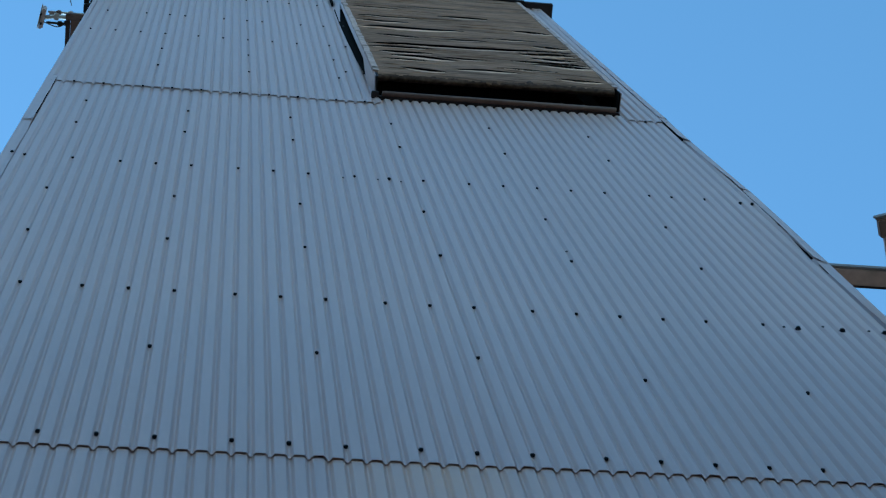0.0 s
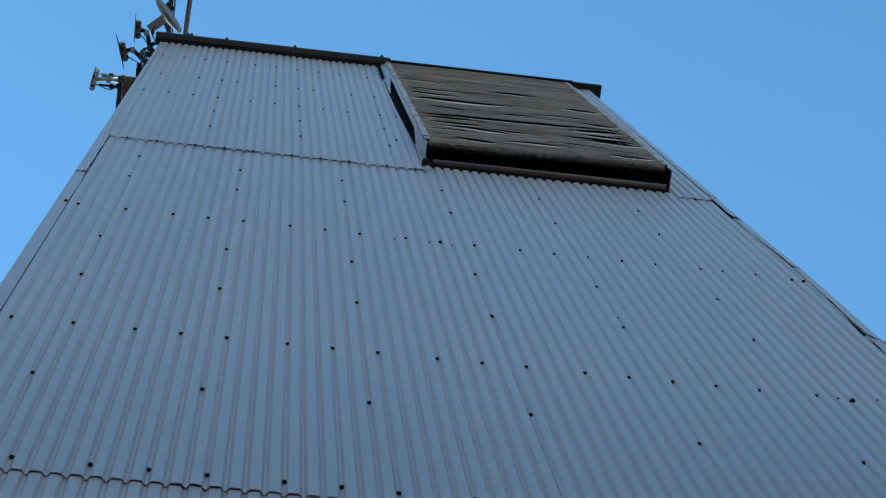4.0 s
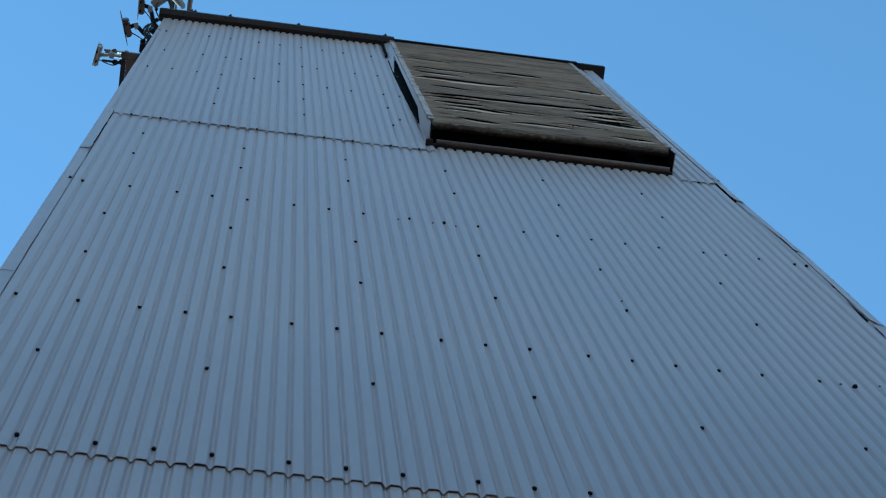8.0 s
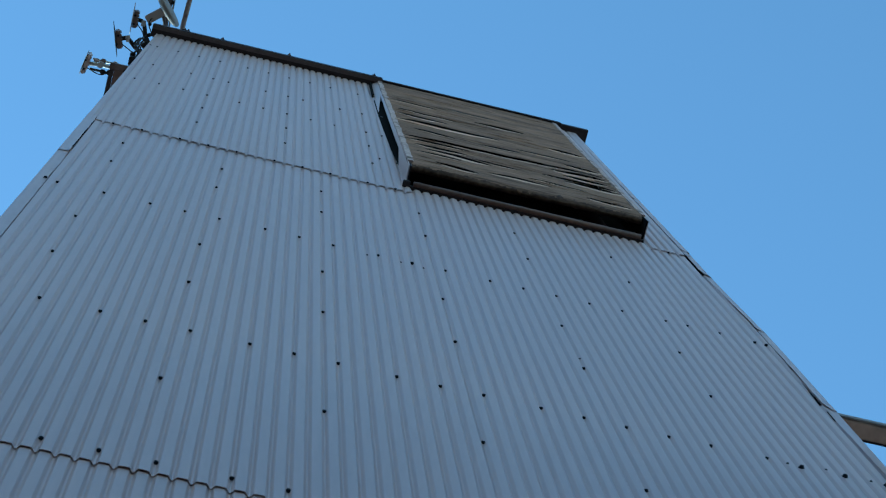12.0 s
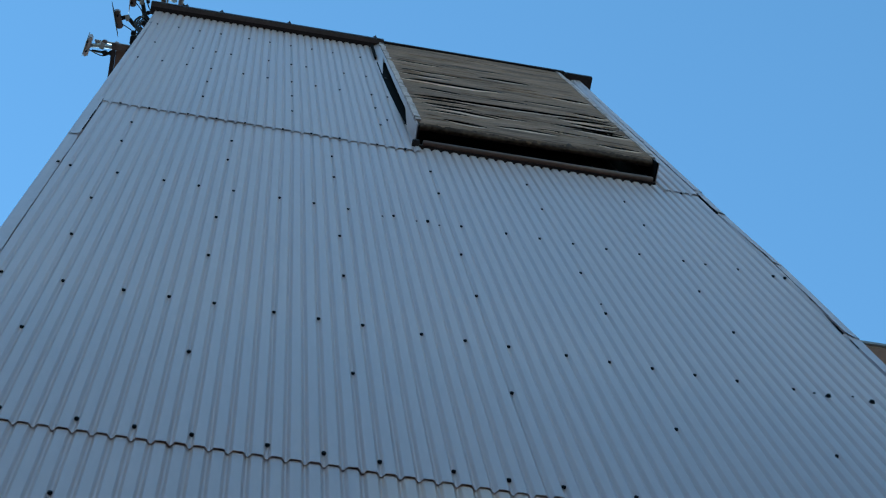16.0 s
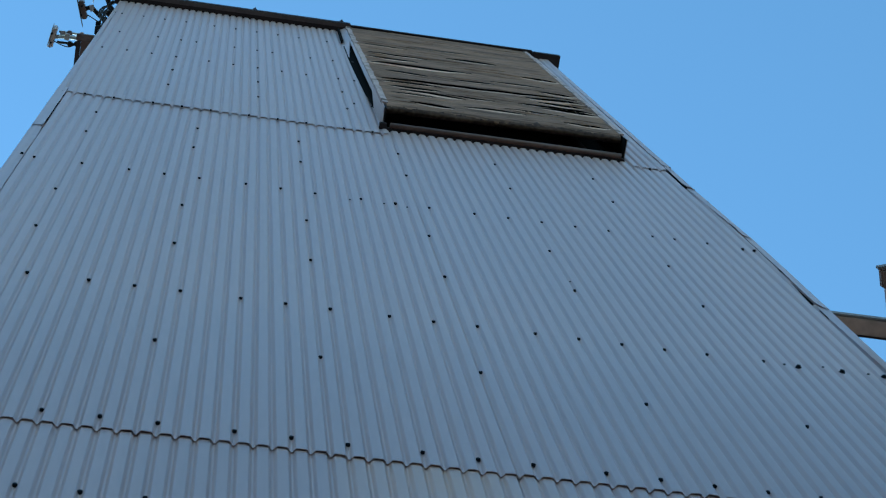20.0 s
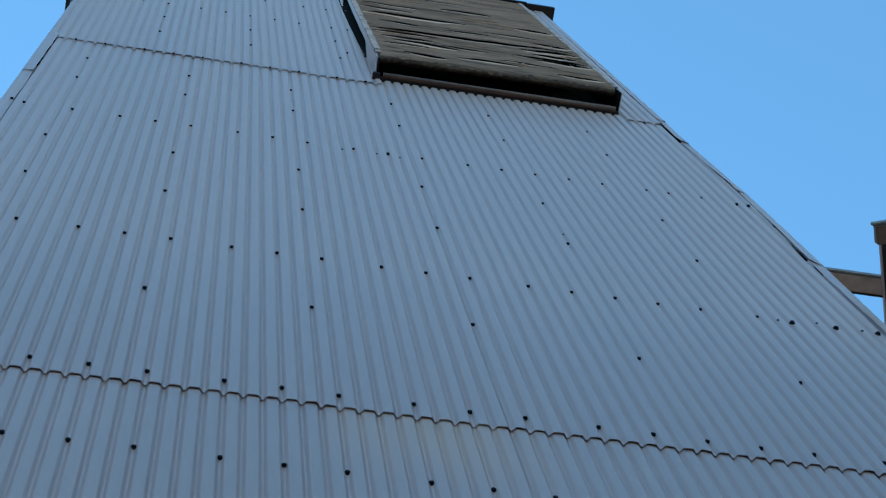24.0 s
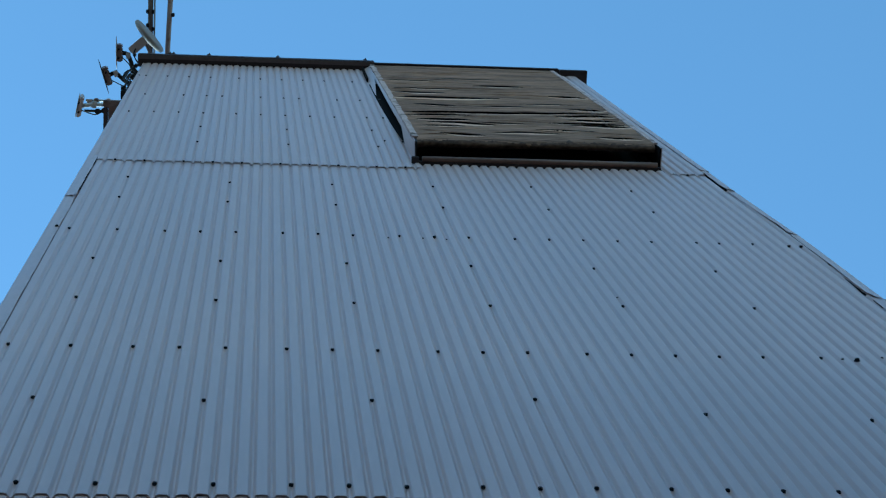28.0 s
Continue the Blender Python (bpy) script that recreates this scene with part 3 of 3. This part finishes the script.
# black sheet and bar stand in for shade behind the canvas
part("back_shade", in_hood(box((HOOD_L + 0.05, 0.36, HOOD_LOW - 0.2), (HOOD_R - 0.05, 0.40, 23.5))), DARK, hood, "black sheet standing for the shade behind the canvas")
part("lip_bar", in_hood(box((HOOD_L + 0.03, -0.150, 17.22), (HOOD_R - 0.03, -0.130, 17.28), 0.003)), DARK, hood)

# ---- antennas on the tower's corner ----
GROUP = "antennas on the tower corner"


def disc(centre, axis, radius, depth, bulge):
    """A shallow round dish with a rolled rim; axis points out of its face."""
    bm = bmesh.new()
    turn = Vector(axis).to_track_quat("Z", "Y").to_matrix().to_4x4()
    profile = [(0.0, bulge), (0.35, bulge * 0.88), (0.7, bulge * 0.5), (0.93, 0.06 * bulge), (1.0, -0.15 * depth), (0.98, -0.5 * depth), (0.8, -0.75 * depth), (0.4, -0.95 * depth), (0.0, -depth)]
    rings = []
    for r, h in profile:
        ring = [bm.verts.new((radius * r * math.cos(a), radius * r * math.sin(a), h)) for a in (2 * math.pi * k / 28 for k in range(28))] if r else [bm.verts.new((0, 0, h))]
        rings.append(ring)
    for a, b in zip(rings, rings[1:]):
        for k in range(28):
            quad = [a[k % len(a)], a[(k + 1) % len(a)], b[(k + 1) % len(b)], b[k % len(b)]]
            bm.faces.new(list(dict.fromkeys(quad)))
    bmesh.ops.transform(bm, matrix=Matrix.Translation(centre) @ turn, verts=bm.verts)
    return bm


def turned_box(centre, axis, size, bevel=0.006, ribs=0):
    """A box whose depth runs along axis, with cooling ribs on its back."""
    bm = bmesh.new()
    a, b, c = size
    add_box(bm, (-a / 2, -b / 2, -c / 2), (a / 2, b / 2, c / 2), bevel)
    for k in range(ribs):
        x = -a / 2 + a * (k + 0.5) / ribs
        add_box(bm, (x - a * 0.16 / ribs, -b / 2 * 0.92, -c / 2 - 0.012), (x + a * 0.16 / ribs, b / 2 * 0.92, -c / 2 + 0.002))
    turn = Vector(axis).to_track_quat("Z", "Y").to_matrix().to_4x4()
    bmesh.ops.transform(bm, matrix=Matrix.Translation(centre) @ turn, verts=bm.verts)
    return bm


def dish_antenna(centre, axis, radius, body, arm, label, face=RADIO, bulge=0.004, depth=0.012, arm_mat=BLACK, casing=RADIO):
    """A round dish facing along axis, its radio behind it, and a bent arm to the wall."""
    centre, axis = Vector(centre), Vector(axis).normalized()
    base = Vector(arm[-1])
    top = thing("dish_antenna", base, label, "antenna", GROUP)

    def local(bm):
        bmesh.ops.translate(bm, verts=bm.verts, vec=-base)
        return bm

    part("reflector", local(disc(centre, axis, radius, depth, bulge)), face, top, "thin round reflector", smooth=True)
    radio = part("radio_unit", local(turned_box(centre - axis * (depth + body[2] / 2), axis, body, ribs=5)), casing, top, "small radio casing")
    for h in (-0.05, 0.05):
        plug = centre - axis * (depth + body[2] * 0.5) + Vector((0, h, -body[1] / 2))
        part("connector", local(tube([plug, plug - Vector((0, 0, 0.05))], 0.012, 8)), BLACK, radio)
    part("mounting_arm", local(tube(bend([centre - axis * (depth + body[2]), *arm]), 0.024)), arm_mat, top, "bent steel arm", smooth=True)
    part("clamp", local(turned_box(arm[0], axis, (0.07, 0.05, 0.05), 0.004)), GALVANISED, top, "bright clamp")
    wire = bend([centre - axis * (depth + body[2]) + Vector((0, 0.04, -0.05)), Vector(arm[0]) + Vector((0.02, 0.09, -0.12)), Vector(arm[-2]) + Vector((0.0, 0.05, -0.10)), base + Vector((0, 0.05, -0.12))])
    part("cable", local(tube(wire, 0.006, 6)), BLACK, top)
    return top


dish_antenna((-2.185, -0.138, 23.3), (-1, 0.02, -0.074), 0.185, (0.19, 0.19, 0.05), [(-2.05, -0.11, 23.3), (-1.99, 0.04, 23.3), (LEFT - 0.006, 0.14, 23.3)], "thin dish antenna facing away on a bent arm")
dish_antenna((-2.292, 0.09, 22.9), (-0.955, 0.294, -0.114), 0.20, (0.20, 0.22, 0.055), [(-2.155, 0.05, 22.9), (-2.04, 0.14, 22.9), (LEFT - 0.006, 0.20, 22.9)], "thin tilted dish antenna on a curved black arm", face=BLACK)
dish_antenna((-2.525, 0.345, 22.4), (-0.98, -0.19, -0.067), 0.14, (0.22, 0.25, 0.035), [(-2.345, 0.335, 22.4), (-2.20, 0.335, 22.38), (LEFT - 0.006, 0.34, 22.36)], "small pale panel antenna on a straight bracket", face=RADOME, arm_mat=GALVANISED, casing=PALE)

panel_arm = thing("support_arm", (LEFT, 0.36, 22.42), "double steel support arm with bright clamps on the tower side", "bracket")
for y, z, mat in ((0.30, 22.47, GALVANISED), (0.39, 22.30, BLACK)):
    part("bar", tube([(x - LEFT, y - 0.36, z - 22.42) for x in (-2.44, LEFT)], 0.014, 10), mat, panel_arm, smooth=True)
for x, y, z, mat in ((-2.40, 0.31, 22.45, PALE), (-2.30, 0.39, 22.29, BLACK), (-2.23, 0.38, 22.28, BLACK), (-2.33, 0.30, 22.47, RADIO), (-2.20, 0.30, 22.46, PALE)):
    part("clamp", box((x - 0.025 - LEFT, y - 0.385, z - 22.455), (x + 0.025 - LEFT, y - 0.335, z - 22.385), 0.008), mat, panel_arm)

# a larger dish on the roof corner
axis = Vector((0.75, -0.66, 0.02)).normalized()
centre = Vector((-1.838, -0.290, 23.90))
big_dish = thing("large_dish_antenna", (-1.80, 0.10, 23.65), "larger pale grey dish with a finned radio on the roof corner", "antenna", GROUP)


def on_big(bm):
    bmesh.ops.translate(bm, verts=bm.verts, vec=-big_dish.location)
    return bm


part("reflector", on_big(disc(centre, axis, 0.235, 0.085, 0.02)), RADOME, big_dish, "pale grey bowl", smooth=True)
radio = part("radio_unit", on_big(turned_box(centre - axis * 0.19, axis, (0.10, 0.12, 0.22), 0.008, 0)), PALE, big_dish, "long pale grey radio casing")
bm = bmesh.new()
for k in range(7):
    p = centre - axis * (0.11 + 0.026 * k)
    add_box(bm, p + Vector((0.005, 0.036, -0.05)), p + Vector((0.017, 0.058, 0.05)))
part("cooling_fins", on_big(bm), BLACK, radio)
part("mast", on_big(tube([(-1.80, 0.10, 23.65), (-1.80, 0.10, 24.05)], 0.024)), GALVANISED, big_dish, smooth=True)
part("mounting_arm", on_big(tube(bend([centre - axis * 0.10, (-1.84, -0.05, 23.95), (-1.80, 0.10, 23.98)]), 0.018)), PIPE, big_dish, smooth=True)
part("cable", on_big(tube(bend([centre - axis * 0.2, (-2.02, -0.08, 23.75), (-1.96, 0.02, 23.66), (-1.86, 0.12, 23.66)]), 0.007, 6)), BLACK, big_dish)

# the tubular outrigger on the roof edge
rig = thing("outrigger_frame", (-1.75, 0.3, 23.65), "rusty tubular frame reaching out over the roof edge", "frame")


def on_rig(bm):
    bmesh.ops.translate(bm, verts=bm.verts, vec=-rig.location)
    return bm


for x0, x1 in ((-1.862, -1.862), (-1.660, -1.632)):
    part("leg", on_rig(tube([(x0, 0.35, 23.65), (x0, 0.35, 24.2)], 0.028, 12)), PIPE, rig, smooth=True)
    part("rail", on_rig(tube([(x0, 0.6, 24.2), (x0, -0.11, 24.2), (x1, -0.735, 24.2)], 0.030, 12)), PIPE if x0 < -1.7 else SUNLIT_PIPE, rig, "painted tube with rust spots" if x0 < -1.7 else "tube with rust spots, sunlight put into its colour", smooth=True)
part("conduit", on_rig(tube([(-1.815, 0.5, 24.2), (-1.815, -0.70, 24.2)], 0.011, 8)), GALVANISED, rig, "thin pale conduit", smooth=True)
for x in (-1.80, -1.74):
    part("clamp", on_rig(box((x - 0.020, -0.752, 24.178), (x + 0.020, -0.700, 24.222), 0.008)), BLACK, rig)
part("crossbar", on_rig(tube([(-1.885, -0.715, 24.2), (-1.612, -0.690, 24.2)], 0.026, 12)), PIPE, rig, smooth=True)
for x, y in ((-1.893, -0.53), (-1.835, -0.53), (-1.893, -0.37), (-1.832, -0.33), (-1.605, -0.50), (-1.882, -0.74)):
    part("clamp", on_rig(box((x - 0.020, y - 0.022, 24.17), (x + 0.020, y + 0.022, 24.235), 0.006)), BLACK, rig)


# the steel bracket below the antennas
rack = thing("antenna_bracket", (LEFT, 0.5, 22.0), "brown angle-steel bracket fixed to the tower side", "bracket")


def on_rack(bm):
    bmesh.ops.translate(bm, verts=bm.verts, vec=-rack.location)
    return bm


part("front_rail", on_rack(box((-2.215, 0.23, 21.97), (LEFT, 0.30, 22.03), 0.006)), RACK, rack)
part("side_rail", on_rack(box((-2.210, 0.30, 21.95), (-2.165, 0.95, 22.02), 0.006)), BROWN, rack)
part("back_rail", on_rack(box((-2.215, 0.88, 22.02), (LEFT, 0.95, 22.08), 0.006)), RACK, rack)
part("plate", on_rack(box((-2.165, 0.28, 22.03), (LEFT - 0.01, 0.86, 22.045), 0.003)), HOUSING, rack, "rust-brown plate")
part("junction_box", on_rack(box((-2.04, 0.13, 22.05), (-1.95, 0.23, 22.2), 0.01)), BLACK, rack, "small black junction box")
for k, y in enumerate((0.03, 0.09, 0.16, 0.25)):
    part("cable", on_rack(tube(bend([(-2.02 + 0.02 * k, y, 22.1), (-1.98, y - 0.06, 22.6), (-1.97 - 0.015 * k, y + 0.03, 23.0), (-1.91, y + 0.08, 23.2)]), 0.011, 6)), BLACK, rack)

# ---- the boxed arm on the tower's other corner ----
arm = thing("bracket_beam", (RIGHT, 0.11, 12.57), "short boxed beam reaching out from the tower side", "beam")


def on_arm(bm):
    bmesh.ops.translate(bm, verts=bm.verts, vec=-arm.location)
    return bm


part("soffit_box", on_arm(box((RIGHT, 0.064, 12.57), (3.68, 0.163, 12.63), 0.004)), TIMBER, arm, "grey-brown boxed underside")
part("top_flange", on_arm(box((RIGHT, 0.048, 12.58), (3.68, 0.063, 12.64), 0.004)), RADOME, arm, "grey steel upper edge")
part("lower_edge", on_arm(box((RIGHT, 0.164, 12.56), (3.68, 0.174, 12.63), 0.003)), BROWN, arm)
house = thing("equipment_housing", (3.437, -0.264, 12.51), "brown sheet-metal housing with a projecting cap on the beam", "housing")
house.rotation_euler = (0, 0, math.atan2(-0.29, 0.957))
part("cap", box((0, 0, 0.0), (0.46, 0.115, 0.06), 0.008), HOUSING, house, "projecting brown cap")
part("cap_edge", box((-0.012, -0.018, 0.02), (0.47, 0.0, 0.07), 0.004), RADOME, house, "grey steel front edge")
part("frame", box((0.037, 0.115, 0.02), (0.072, 1.0, 0.07), 0.006), BROWN, house, "dark corner frame")
part("panel", box((0.072, 0.115, 0.035), (0.44, 1.0, 0.08), 0.004), HOUSING, house)
part("rim", box((0.026, 0.115, 0.03), (0.037, 1.0, 0.06), 0.002), FLASHING, house, "pale outer rim")

# straps and boxes tying the cables to the corner
for x, y, z, w in ((-1.96, 0.06, 22.75, 0.05), (-1.97, 0.14, 22.45, 0.045), (-2.02, 0.12, 22.2, 0.05), (-1.95, -0.02, 23.1, 0.04), (-1.99, -0.10, 23.45, 0.035)):
    part("cable_box", on_rack(box((x - w / 2, y - w / 2, z - 0.05), (x + w / 2, y + w / 2, z + 0.05), 0.008)), BLACK, rack)
part("inner_rail", on_rack(box((-2.06, 0.27, 21.95), (-2.03, 0.88, 22.0), 0.004)), BROWN, rack)

for k in range(3):
    z = 22.3 + 0.2 * k
    wire = bend([(LEFT - 0.01, 0.10 + 0.05 * (k % 3), z), (-1.99 - 0.03 * (k % 2), 0.04 + 0.06 * (k % 3), z + 0.12), (-2.03 + 0.02 * (k % 3), 0.0 + 0.05 * (k % 2), z + 0.30), (-1.95, -0.02 + 0.04 * (k % 2), z + 0.42)])
    part("loose_wire", on_rack(tube(wire, 0.0055, 6)), BLACK, rack)
part("bent_strap", on_rack(tube(bend([(LEFT, 0.06, 22.75), (-2.0, 0.0, 22.8), (-2.06, 0.06, 22.72), (-2.0, 0.14, 22.6)]), 0.010, 6)), BLACK, rack)

# a stub on the tower's side, below the antennas
stub = thing("wall_bracket", (LEFT, 0.10, 18.3), "small dark steel stub on the tower side", "bracket")
part("bar", box((-0.060, -0.008, 0), (0.0, 0.008, 0.02), 0.003), BROWN, stub)
part("foot_plate", box((-0.008, -0.018, -0.03), (0.0, 0.018, 0.05), 0.002), BROWN, stub)
for z in (16.86, 16.10):
    part("flashing_tab", box((LEFT - 0.014, 0.0, z - 0.01), (LEFT - 0.004, 0.016, z + 0.01), 0.002), BROWN, wall_south)
edge_screw = new("screw", SCREW_MESH)
edge_screw.parent, edge_screw.location = wall_south, (-1.832, -0.0125, 13.96)
